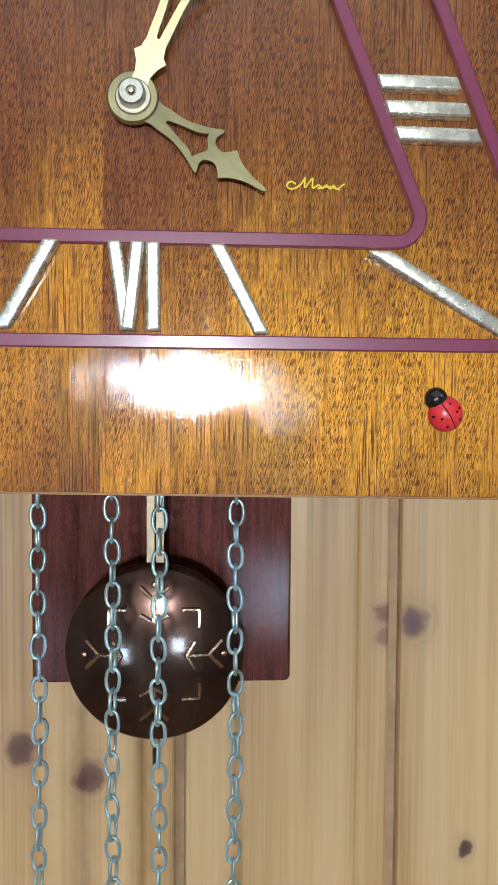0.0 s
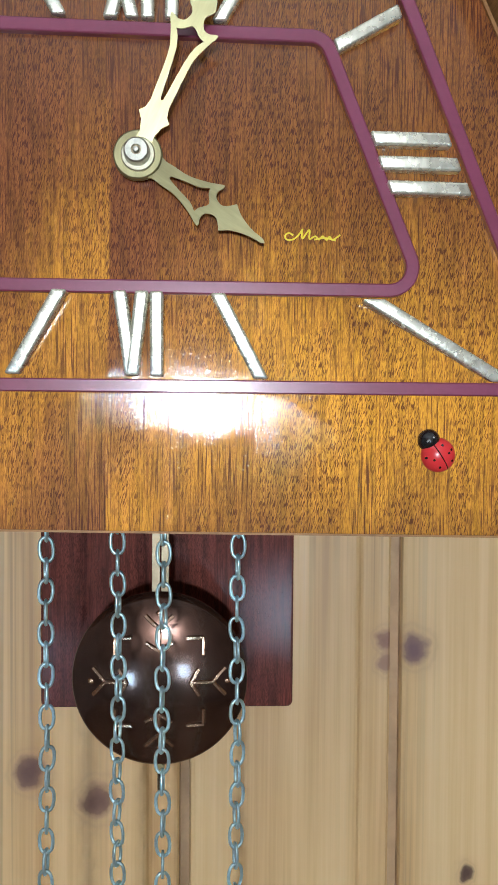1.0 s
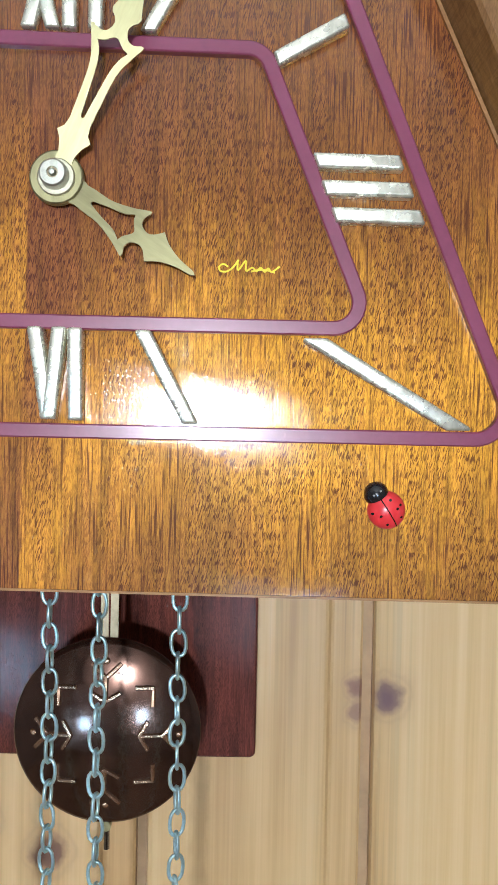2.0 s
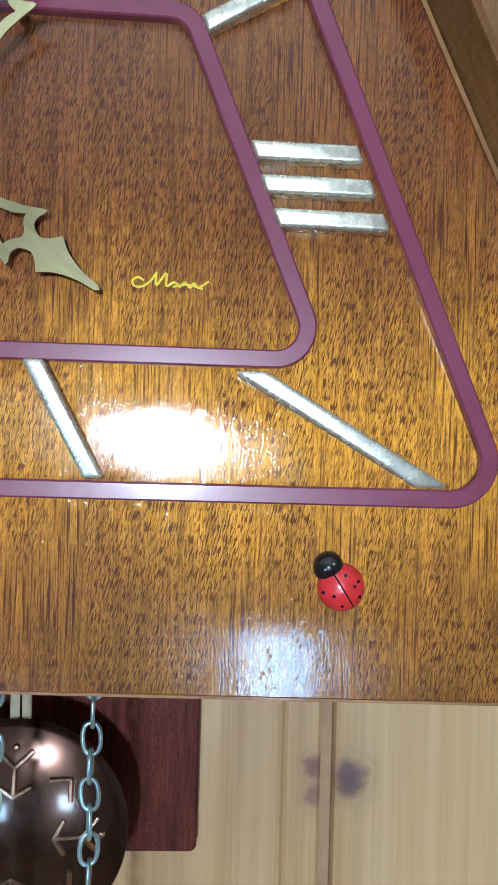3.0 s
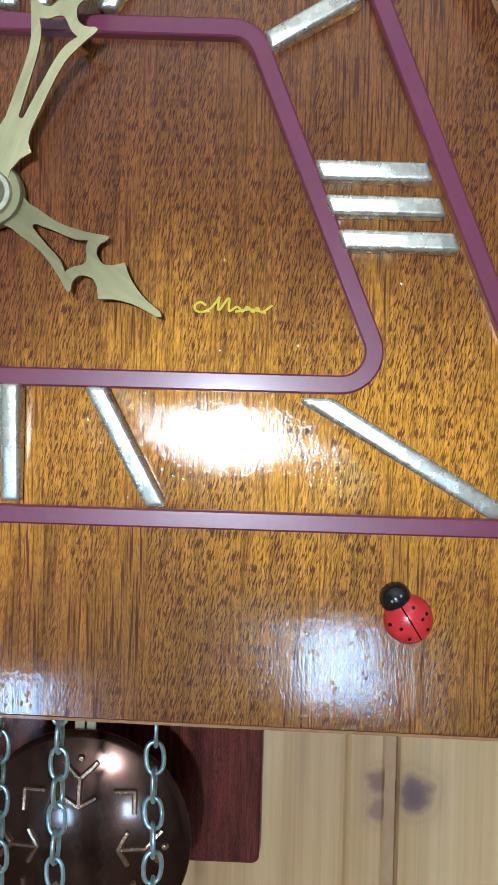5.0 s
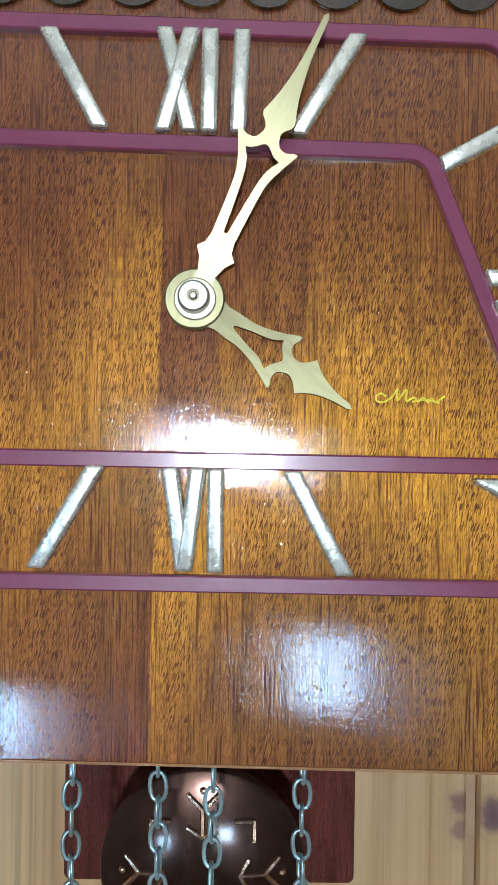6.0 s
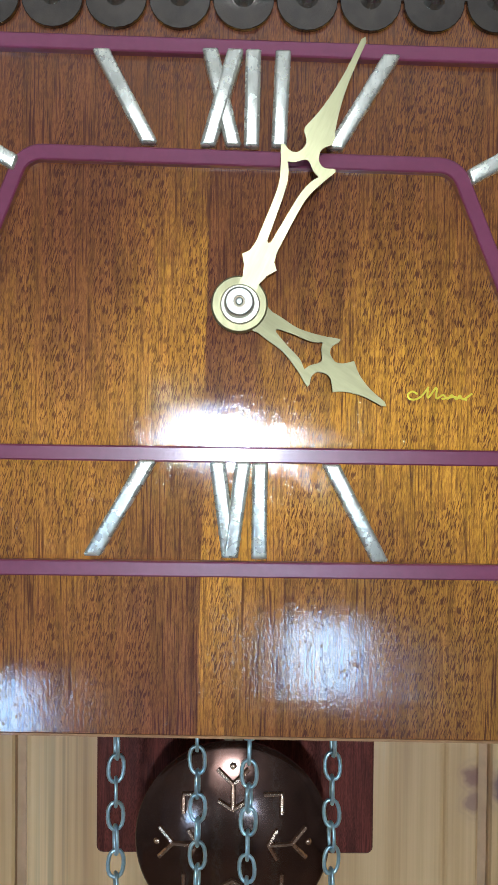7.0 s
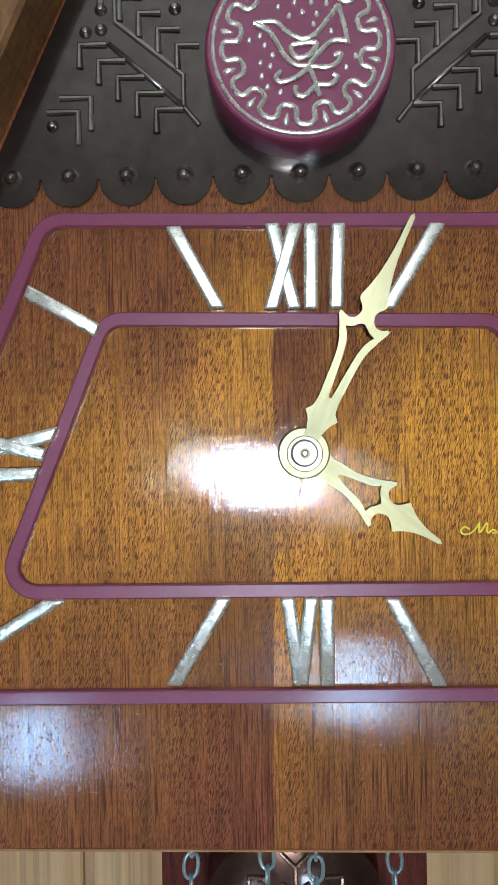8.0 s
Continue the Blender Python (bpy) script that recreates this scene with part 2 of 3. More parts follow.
RED = paint("red_enamel", (0.78, 0.040, 0.045), 0.3, 0.5, 0.08)
BLACK = paint("black_enamel", (0.012, 0.012, 0.013), 0.2, 0.8, 0.1)
# two white spots on the bead's black head
WHITE_DOT = paint("white_bead_spots", (0.8, 0.8, 0.78), 0.35, 0.3, 0.03)
YELLOW = paint("yellow_print", (0.85, 0.68, 0.02), 0.5, 0.0, 0.1)
CEILING_WHITE = paint("white_ceiling_paint", (0.72, 0.72, 0.70), 0.7, 0.0, 0.08, 60)
ROOMWOOD = paint("brown_room_wood", (0.24, 0.215, 0.20), 0.7, 0.0, 0.25, 40)
FLOORING = veneer("brown_floor", (0.36, 0.22, 0.11), (0.28, 0.16, 0.08), (0.16, 0.09, 0.045), [(-0.199, 0.0), (0.0, 0.0)], 0.0, 0.5, 0.3, 0.5, 0.3)
FRAME_PAINT = paint("white_frame_paint", (0.75, 0.75, 0.72), 0.4, 0.2, 0.05)


def glowing_sky():
    n = Nodes("overcast_sky_outside")
    grad = n.ramp(n.noise((1.5, 1.5, 1.5), 2), [(0.3, (0.42, 0.70, 1.0)), (0.7, (0.70, 0.90, 1.0))])
    return n.out(Base_Color=(0, 0, 0), Emission_Color=grad, Emission_Strength=SKY_GLOW)


def pane_glass():
    n = Nodes("window_glass")
    clear, shine = n.node("ShaderNodeBsdfTransparent"), n.node("ShaderNodeBsdfGlossy", {"Roughness": 0.02})
    mixed = n.node("ShaderNodeMixShader", {0: 0.06, 1: clear.outputs[0], 2: shine.outputs[0]})
    n.tree.links.new(mixed.outputs[0], n.tree.nodes["Material Output"].inputs[0])
    return n.mat


OUTSIDE, GLASS = glowing_sky(), pane_glass()


# ---- mesh helpers ----
def link_mesh(name, bm, material, parent=None, label=""):
    bmesh.ops.recalc_face_normals(bm, faces=bm.faces[:])
    for e in bm.edges:
        if len(e.link_faces) == 2 and e.calc_face_angle() > 0.6:
            e.smooth = False
    me = bpy.data.meshes.new(name)
    bm.to_mesh(me)
    bm.free()
    for m in material if isinstance(material, (list, tuple)) else [material]:
        me.materials.append(m)
    ob = new(name, me)
    ob.parent = parent
    return tagged(ob, label)


def part(name, bm, material, parent, label=""):
    return link_mesh(name, bm, material, parent, label)


def prism(outline, y0, y1, bevel=0.0, bm=None, holes=()):
    """A plate with an outline in x and z, from the front y0 to the back y1, with a chamfered front edge. Holes are open loops through it."""
    bm = bm or bmesh.new()
    if holes:
        front = [bm.verts.new((x, y0, z)) for x, z in outline]
        edges = [bm.edges.new((front[i], front[(i + 1) % len(front)])) for i in range(len(front))]
        for hole in holes:
            ring = [bm.verts.new((x, y0, z)) for x, z in hole]
            edges += [bm.edges.new((ring[i], ring[(i + 1) % len(ring)])) for i in range(len(ring))]
        faces = [g for g in bmesh.ops.triangle_fill(bm, use_beauty=True, use_dissolve=False, edges=edges)["geom"] if isinstance(g, bmesh.types.BMFace)]
        up = bmesh.ops.extrude_face_region(bm, geom=faces)
        for v in up["geom"]:
            if isinstance(v, bmesh.types.BMVert):
                v.co.y = y1
        return bm
    n = len(outline)
    inner = []
    for i in range(n):
        a, b, d = Vector(outline[i - 1]), Vector(outline[i]), Vector(outline[(i + 1) % n])
        e, f = (b - a).normalized(), (d - b).normalized()
        p = Vector((-e.y, e.x)) + Vector((-f.y, f.x))
        p = p.normalized() / max(0.5, p.length / 2)
        inner.append(b + p * bevel)
    area = sum(outline[i - 1][0] * outline[i][1] - outline[i][0] * outline[i - 1][1] for i in range(n))
    if area < 0:
        inner = [2 * Vector(b) - q for b, q in zip(outline, inner)]
    loops = []
    for pts, y in (((inner, y0), (outline, y0 + bevel), (outline, y1)) if bevel else ((outline, y0), (outline, y1))):
        loops.append([bm.verts.new((p[0], y, p[1])) for p in pts])
    for a, b in zip(loops, loops[1:]):
        for i in range(n):
            bm.faces.new((a[i - 1], a[i], b[i], b[i - 1]))
    bm.faces.new(loops[0])
    bm.faces.new(loops[-1][::-1])
    return bm


def rounded(corners, radius, steps=8):
    """A polygon with its corners rounded; radius: one for all, or one each."""
    out = []
    n = len(corners)
    radii = radius if isinstance(radius, (list, tuple)) else [radius] * n
    for i in range(n):
        a, b, c = Vector(corners[i - 1]), Vector(corners[i]), Vector(corners[(i + 1) % n])
        u, v = (a - b).normalized(), (c - b).normalized()
        half = u.angle(v) / 2
        t = radii[i] / math.tan(half)
        centre = b + (u + v).normalized() * (radii[i] / math.sin(half))
        p, q = b + u * t - centre, b + v * t - centre
        turn = p.angle_signed(q)
        for k in range(steps + 1):
            r = Matrix.Rotation(-turn * k / steps, 2) @ p
            out.append(tuple(centre + r))
    return out


def inset(corners, by):
    """A polygon moved inwards by a distance, for corners in clockwise order."""
    out, n = [], len(corners)
    for i in range(n):
        a, b, c = Vector(corners[i - 1]), Vector(corners[i]), Vector(corners[(i + 1) % n])
        e, f = (b - a).normalized(), (c - b).normalized()
        ne, nf = Vector((e.y, -e.x)), Vector((f.y, -f.x))
        d = (ne + nf).normalized()
        out.append(tuple(b + d * (by / d.dot(ne))))
    return out


def band(outer, inner, y0, y1, bm=None):
    """A flat ring between two loops of equal length, from the front y0 to the back y1."""
    bm = bm or bmesh.new()
    n = len(outer)
    c = 0.0004
    o0 = [bm.verts.new((x, y0 + c, z)) for x, z in outer]
    i0 = [bm.verts.new((x, y0 + c, z)) for x, z in inner]
    mid = [(Vector(a) - Vector(b)).normalized() * c for a, b in zip(outer, inner)]
    o1 = [bm.verts.new((x - m.x, y0, z - m.y)) for (x, z), m in zip(outer, mid)]
    i1 = [bm.verts.new((x + m.x, y0, z + m.y)) for (x, z), m in zip(inner, mid)]
    o2 = [bm.verts.new((x, y1, z)) for x, z in outer]
    i2 = [bm.verts.new((x, y1, z)) for x, z in inner]
    for a, b in ((o2, o0), (o0, o1), (o1, i1), (i1, i0), (i0, i2), (i2, o2)):
        for k in range(n):
            bm.faces.new((a[k - 1], a[k], b[k], b[k - 1]))
    return bm


def block(x0, x1, y0, y1, z0, z1, bm=None):
    bm = bm or bmesh.new()
    v = [bm.verts.new((x, y, z)) for x in (x0, x1) for y in (y0, y1) for z in (z0, z1)]
    for f in ((0, 1, 3, 2), (4, 6, 7, 5), (0, 4, 5, 1), (2, 3, 7, 6), (0, 2, 6, 4), (1, 5, 7, 3)):
        bm.faces.new([v[i] for i in f])
    return bm


def lathe(profile, cx, cz, steps=32, bm=None):
    """A turned body about the y axis through (cx, cz), from rows of radius and y."""
    bm = bm or bmesh.new()
    rings = []
    for r, y in profile:
        if r < 1e-7:
            rings.append([bm.verts.new((cx, y, cz))])
        else:
            rings.append([bm.verts.new((cx + r * math.cos(2 * math.pi * k / steps), y, cz + r * math.sin(2 * math.pi * k / steps))) for k in range(steps)])
    for a, b in zip(rings, rings[1:]):
        for k in range(steps):
            if len(a) == 1 and len(b) == 1:
                continue
            if len(a) == 1:
                bm.faces.new((a[0], b[k - 1], b[k]))
            elif len(b) == 1:
                bm.faces.new((a[k - 1], a[k], b[0]))
            else:
                bm.faces.new((a[k - 1], a[k], b[k], b[k - 1]))
    for f in bm.faces:
        f.smooth = True
    return bm


def wire(points, radius, sides=6, closed=False, flat=1.0, bm=None, face=Vector((0, -1, 0))):
    """A round rod along points; flat squeezes it towards the direction that it faces."""
    bm = bm or bmesh.new()
    pts = [Vector(p) for p in points]
    n, rings = len(pts), []
    for i, p in enumerate(pts):
        a = pts[i - 1] if i or closed else p
        b = pts[(i + 1) % n] if i < n - 1 or closed else p
        t = (b - a).normalized()
        u = t.cross(face)
        u = u.normalized() if u.length > 1e-6 else Vector((1, 0, 0))
        w = u.cross(t).normalized()
        ring = []
        for k in range(sides):
            q = 2 * math.pi * k / sides
            ring.append(bm.verts.new(p + u * radius * math.cos(q) + w * radius * flat * math.sin(q)))
        rings.append(ring)
    pairs = list(zip(rings, rings[1:])) + ([(rings[-1], rings[0])] if closed else [])
    for a, b in pairs:
        for k in range(sides):
            bm.faces.new((a[k - 1], a[k], b[k], b[k - 1])).smooth = True
    if not closed:
        bm.faces.new(rings[0]), bm.faces.new(rings[-1][::-1])
    return bm


def glide(points, steps=6):
    """A smooth line through points."""
    p = [Vector(q) for q in points]
    p = [2 * p[0] - p[1]] + p + [2 * p[-1] - p[-2]]
    out = []
    for i in range(1, len(p) - 2):
        for k in range(steps):
            t = k / steps
            out.append(0.5 * (2 * p[i] + (p[i + 1] - p[i - 1]) * t + (2 * p[i - 1] - 5 * p[i] + 4 * p[i + 1] - p[i + 2]) * t * t
                              + (3 * p[i] - p[i - 1] - 3 * p[i + 1] + p[i + 2]) * t ** 3))
    return out + [p[-2]]


# ---- the room ----
X0, X1, Y0, CEIL = -1.65, 1.65, -2.6, 2.45
PITCH, FIRST = 0.110, 0.0095
wall_north = tagged(link_mesh("wall_north", block(X0, X1, WALL + 0.018, WALL + 0.14, 0, CEIL), PINE), "pine-boarded wall with vertical profiled planks", "wall", kind="structure")
floor = tagged(link_mesh("floor", block(X0, X1, Y0, WALL + 0.14, -0.1, 0), FLOORING), "brown wooden floor of the room", "floor", kind="structure")
ceiling = tagged(link_mesh("ceiling", block(X0, X1, Y0, WALL + 0.14, CEIL, CEIL + 0.1), CEILING_WHITE), "plain off-white painted ceiling", "ceiling", kind="structure")
for name, a, b in (("wall_west", X0 - 0.12, X0), ("wall_east", X1, X1 + 0.12)):
    tagged(link_mesh(name, block(a, b, Y0, WALL + 0.14, 0, CEIL), ROOMWOOD), "plain grey-brown side wall", "wall", kind="structure")
WINDOWS = [(0.15, 0.45, 0.68, 1.02), (-1.0, -0.70, 0.48, 0.80)]


def wall_with_openings(x0, x1, y0, y1, z0, z1, openings):
    bm = bmesh.new()
    xs = sorted({x0, x1, *[v for o in openings for v in o[:2]]})
    for a, b in zip(xs, xs[1:]):
        cut = [o for o in openings if o[0] <= a and b <= o[1]]
        z = z0
        for o in sorted(cut, key=lambda q: q[2]):
            block(a, b, y0, y1, z, o[2], bm)
            z = o[3]
        block(a, b, y0, y1, z, z1, bm)
    return bm


tagged(link_mesh("wall_south", wall_with_openings(X0, X1, Y0 - 0.12, Y0, 0, CEIL, WINDOWS), ROOMWOOD), "plain grey-brown wall with two small windows", "wall", kind="structure")
for i, (a, b, c, d) in enumerate(WINDOWS):
    win = tagged(new("window_%d" % (i + 1)), "white-framed window with daylight outside", "window", kind="structure")
    win.location = (0, Y0 - 0.06, 0)
    bm = bmesh.new()
    for q in ((a, a + 0.03, c, d), (b - 0.03, b, c, d), (a + 0.03, b - 0.03, c, c + 0.03), (a + 0.03, b - 0.03, d - 0.03, d)):
        block(q[0], q[1], -0.025, 0.025, q[2], q[3], bm)
    part("window_frame", bm, FRAME_PAINT, win)
    pane = part("pane", block(a + 0.03, b - 0.03, -0.003, 0.003, c + 0.03, d - 0.03), GLASS, win)
    pane.visible_shadow = False
tagged(link_mesh("backdrop", block(X0 - 1, X1 + 1, Y0 - 0.52, Y0 - 0.5, 0.0, CEIL), OUTSIDE), "pale daylight sky outside the windows", "sky", kind="structure")

# ---- the clock ----
clock = tagged(new("wall_clock"), "varnished mahogany wall clock with plum rings and silver numerals", "clock")
clock.location = (0, 0, HUB)
BOTTOM, TOP, SLOPE = -0.1188, 0.200, 0.46


def half(z):
    return 0.115 + (0.039 - z) * SLOPE


face_shape = [(-half(BOTTOM), BOTTOM + 0.0022), (-half(TOP), TOP), (half(TOP), TOP), (half(BOTTOM), BOTTOM - 0.0018)]
part("dial_panel", prism(face_shape, 0.0, 0.008, 0.0006), MAHOGANY, clock, "ribbon-striped varnished mahogany dial panel")
shell = bmesh.new()
for s in (-1, 1):
    quad = [(s * (half(z) - d), z) for z, d in ((BOTTOM + 0.004, 0.004), (TOP, 0.004), (TOP, 0.014), (BOTTOM + 0.004, 0.014))]
    prism(quad, 0.0085, WALL - 0.001, 0.0, shell)
prism([(-half(TOP) + 0.014, TOP - 0.01), (-half(TOP) + 0.014, TOP), (half(TOP) - 0.014, TOP), (half(TOP) - 0.014, TOP - 0.01)], 0.0085, WALL - 0.001, 0.0, shell)
part("case", shell, SIDEWOOD, clock)
for s in (-1, 1):
    quad = [(s * (half(z) + d), z) for z, d in ((BOTTOM, 0.0004), (TOP, 0.0004), (TOP, 0.015), (BOTTOM, 0.015))]
    part("side_board", prism(quad, -0.021, 0.05, 0.0012), SIDEWOOD, clock, "brown varnished side board standing proud of the dial")
    if s < 0:
        continue
    quad = [(s * (half(z) - d), z) for z, d in ((BOTTOM + 0.001, 0.0012), (TOP, 0.0012), (TOP, 0.0), (BOTTOM + 0.001, 0.0))]
    part("edge_strip", prism(quad, -0.0012, -0.0001), EDGE_PALE, clock, "pale right edge of the dial panel")
# added strip whose pale colour stands in for the lower chamfer's highlight
low = [(-half(BOTTOM) + 0.002, BOTTOM + 0.0022), (-half(BOTTOM) + 0.002, BOTTOM + 0.0029), (half(BOTTOM) - 0.002, BOTTOM - 0.0011), (half(BOTTOM) - 0.002, BOTTOM - 0.0018)]
part("edge_strip", prism([(x, z - 0.0002) for x, z in low], -0.0004, 0.0002), EDGE_PALE, clock, "pale strip for the highlight on the panel's lower chamfer")
part("movement_box", block(-0.055, 0.050, 0.030, 0.088, -0.086, -0.010), DARKWOOD, clock)
part("backboard", prism(rounded([(-0.0635, -0.228), (-0.0635, -0.02), (0.063, -0.02), (0.063, -0.228)], 0.003, 4), 0.146, WALL - 0.0004, 0.001), DARKWOOD, clock,
     "dark red varnished board behind the pendulum")

# rings round the dial
OUTER = [(-0.0775, 0.0725), (0.0785, 0.0695), (0.1375, -0.0742), (-0.1375, -0.0734)]
INNER = [(-0.0597, 0.0427), (0.0597, 0.0402), (0.0937, -0.0430), (-0.0937, -0.0422)]
for name, shape, r in (("outer_ring", OUTER, 0.011), ("inner_ring", INNER, 0.0095)):
    part(name, band(rounded(shape, r, 10), rounded(inset(shape, 0.0042), r - 0.0042, 10), -0.0029, 0.0), PURPLE, clock, "plum-coloured flat trapezoid ring")


def stroke(x0, z0, x1, z1, cut, width=0.0042):
    """One bar of a numeral with a rounded top; cut: the direction in which its ends are cut."""
    d = Vector((x1 - x0, z1 - z0)).normalized()
    c = Vector(cut).normalized()
    c *= width / 2 / abs(d.x * c.y - d.y * c.x)
    a, b = Vector((x0, z0)), Vector((x1, z1))
    shape = [tuple(a - c), tuple(a + c), tuple(b + c), tuple(b - c)]
    if sum(shape[k - 1][0] * shape[k][1] - shape[k][0] * shape[k - 1][1] for k in range(4)) > 0:
        shape = shape[::-1]
    bm, loops = bmesh.new(), []
    for by, y in ((0.0, 0.0), (0.0, -0.0037), (0.00015, -0.0040), (0.0004, -0.0042), (0.0009, -0.0043)):
        pts = rounded(inset(shape, by), 0.0006 if by < 0.0008 else 0.0003, 3)
        loops.append([bm.verts.new((p[0], y, p[1])) for p in pts])
    for p, q in zip(loops, loops[1:]):
        for k in range(len(p)):
            bm.faces.new((p[k - 1], p[k], q[k], q[k - 1])).smooth = True
    bm.faces.new(loops[-1]).smooth = True
    bm.faces.new(loops[0][::-1])
    for ring in loops[1:]:
        for v in ring:
            v.co.y -= 0.10 * (v.co.z - (z0 + z1) / 2)
    return bm


FLAT, SIDE_R, SIDE_L = (1, 0), (0.41, -1), (0.41, 1)
NUMERALS = {
    "one": [(0.0400, 0.0665, 0.0250, 0.0420, FLAT)],
    "two": [(0.0615, 0.0347, 0.0815, 0.0457, SIDE_R)],
    "three": [(0.0733, 0.0065, 0.0980, 0.0062, SIDE_R), (0.0757, -0.0012, 0.1010, -0.0015, SIDE_R), (0.0787, -0.0088, 0.1043, -0.0092, SIDE_R)],
    "four": [(0.0735, -0.0440, 0.1172, -0.0696, FLAT)],
    "five": [(0.0250, -0.0427, 0.0390, -0.0692, FLAT)],
    "six": [(-0.0055, -0.0422, -0.0020, -0.0685, FLAT), (0.0015, -0.0422, -0.0018, -0.0685, FLAT), (0.0060, -0.0424, 0.0060, -0.0687, FLAT)],
    "seven": [(-0.0240, -0.0420, -0.0395, -0.0682, FLAT)],
    "eight": [(-0.0735, -0.0420, -0.1170, -0.0690, FLAT)],
    "nine": [(-0.0730, 0.0068, -0.1020, -0.0003, SIDE_L), (-0.0765, 0.0004, -0.0990, 0.0065, SIDE_L), (-0.0785, -0.0050, -0.1040, -0.0056, SIDE_L)],
    "ten": [(-0.0812, 0.0490, -0.0602, 0.0370, SIDE_L)],
    "eleven": [(-0.0375, 0.0670, -0.0245, 0.0430, FLAT)],
    "twelve": [(-0.0085, 0.0675, -0.0020, 0.0425, FLAT), (-0.0016, 0.0673, -0.0090, 0.0425, FLAT), (0.0031, 0.0672, 0.0028, 0.0423, FLAT), (0.0110, 0.0670, 0.0102, 0.0423, FLAT)],
}
for word, bars in NUMERALS.items():
    for k, bar in enumerate(bars):
        ob = part("numeral_" + word, stroke(*bar), SILVER, clock, "silvered raised numeral bar")
        ob.location.y = -0.0003 - 0.00013 * k


# the two pointers, cut from brass sheet
def pointer(name, tip, crown, barb, base, y, degrees, tilt, bow=0.0, thick=0.0007):
    """Half outline along the pointer: distance from the hub and half width; mirrored, with a long opening between its two bars."""
    w, c, b = crown[1], crown[0], barb[0]

    def bend(rows):
        return [(v.x, v.y) for v in glide(rows, 5)]

    right = [(0.0022, 0.0)] + base[:-1]
    right += bend([base[-1], (c - 0.011, w * 0.50), (c - 0.0050, w * 0.74), (c - 0.0012, w * 0.97), (c, w * 1.02)])
    right += bend([(c + 0.0003, w * 0.96), (c - 0.0007, w * 0.66), (c - 0.0001, w * 0.40), (c + 0.0022, w * 0.27), (b - 0.0024, w * 0.34), (b - 0.0011, w * 0.50), (b, barb[1])])[1:]
    right += bend([(b, barb[1]), (b + (tip - b) * 0.22, barb[1] * 0.58), (b + (tip - b) * 0.55, barb[1] * 0.26), (tip - 0.001, 0.0007)])[1:] + [(tip, 0.0)]
    start = base[-1][0] + 0.0012
    hole = [(start, 0.0)] + bend([(start + 0.0003, 0.0005), (c - 0.011, w * 0.50 - 0.0021), (c - 0.0062, w * 0.68 - 0.0024), (c - 0.0034, w * 0.58)])
    hole += bend([(c - 0.0034, w * 0.58), (c - 0.0028, w * 0.36), (c - 0.0014, w * 0.14), (c - 0.0010, 0.0004)])[1:] + [(c - 0.0009, 0.0)]

    def loop(rows):
        return [(q, p) for p, q in rows] + [(-q, p) for p, q in rows[-2:0:-1]]

    bm = prism(loop(right), -thick, 0.0, holes=[loop(hole)])
    for v in bm.verts:
        v.co.y -= bow * math.sin(math.pi * max(0.0, v.co.z) / tip)
    ob = part(name, bm, BRASS, clock, "satin brass pierced clock pointer")
    ob.matrix_basis = pose(0, y, 0) @ pose(0, 0, 0, tilt) @ pose(0, 0, 0, 0, degrees, 0)
    return ob


pointer("hour_pointer", 0.0480, (0.0277, 0.0076), (0.0340, 0.0051), [(0.0060, 0.0040), (0.0085, 0.0034), (0.0108, 0.0036)], -0.0026, 124.3, -4.0)
pointer("minute_pointer", 0.0747, (0.0420, 0.0078), (0.0482, 0.0042), [(0.0040, 0.0026), (0.0070, 0.0024), (0.0100, 0.0034), (0.0123, 0.0051), (0.0140, 0.0036), (0.0166, 0.0031)], -0.0036, 25.0, 8.0, 0.0004)
part("hour_collar", lathe([(0, -0.0033), (0.0072, -0.0033), (0.0077, -0.0029), (0.0077, -0.0022), (0.003, -0.0022), (0.003, 0.0)], 0, 0), BRASS, clock)
part("minute_collar", lathe([(0, -0.0047), (0.0072, -0.0047), (0.0076, -0.0044), (0.0076, -0.0035), (0.003, -0.0035), (0.003, -0.0030)], 0, 0), BRASS, clock)
washer = [(0, -0.0058), (0.0050, -0.0058), (0.0053, -0.0055), (0.0053, -0.0047), (0, -0.0047)]
part("washer", lathe(washer, 0.0002, -0.0002), PALE_BRASS, clock, "pale plated washer")
part("nut", lathe([(0.0016, -0.0080), (0.0016, -0.0094), (0.0034, -0.0094), (0.0039, -0.0089), (0.0041, -0.0058), (0.0016, -0.0058)], 0, 0), STEEL, clock, "round steel nut")
part("nut_bore", lathe([(0, -0.0082), (0.0016, -0.0082), (0.0016, -0.0078)], 0, 0, 16), DULL_BRASS, clock)
part("arbor", lathe([(0, -0.0101), (0.0007, -0.0100), (0.0010, -0.0095), (0.0010, -0.0078)], 0, 0, 16), STEEL, clock)

# the maker's mark: a plain yellow flourish
MARK = [
    [(0.0490, -0.0234), (0.0476, -0.0227), (0.0464, -0.0235), (0.0468, -0.0247), (0.0486, -0.0248), (0.0504, -0.0236), (0.0520, -0.0214)],
    [(0.0518, -0.0216), (0.0519, -0.0244), (0.0541, -0.0216), (0.0542, -0.0245), (0.0560, -0.0236), (0.0572, -0.0246), (0.0584, -0.0236), (0.0596, -0.0247), (0.0606, -0.0237), (0.0616, -0.0247), (0.0640, -0.0231)],
    [(0.0556, -0.0247), (0.0590, -0.0241), (0.0626, -0.0249)],
]
bm = bmesh.new()
for line in MARK:
    wire(glide([(x, -0.0003, z) for x, z in line], 6), 0.00027, 4, flat=0.3, bm=bm)
part("maker_mark", bm, YELLOW, clock, "small yellow printed flourish")

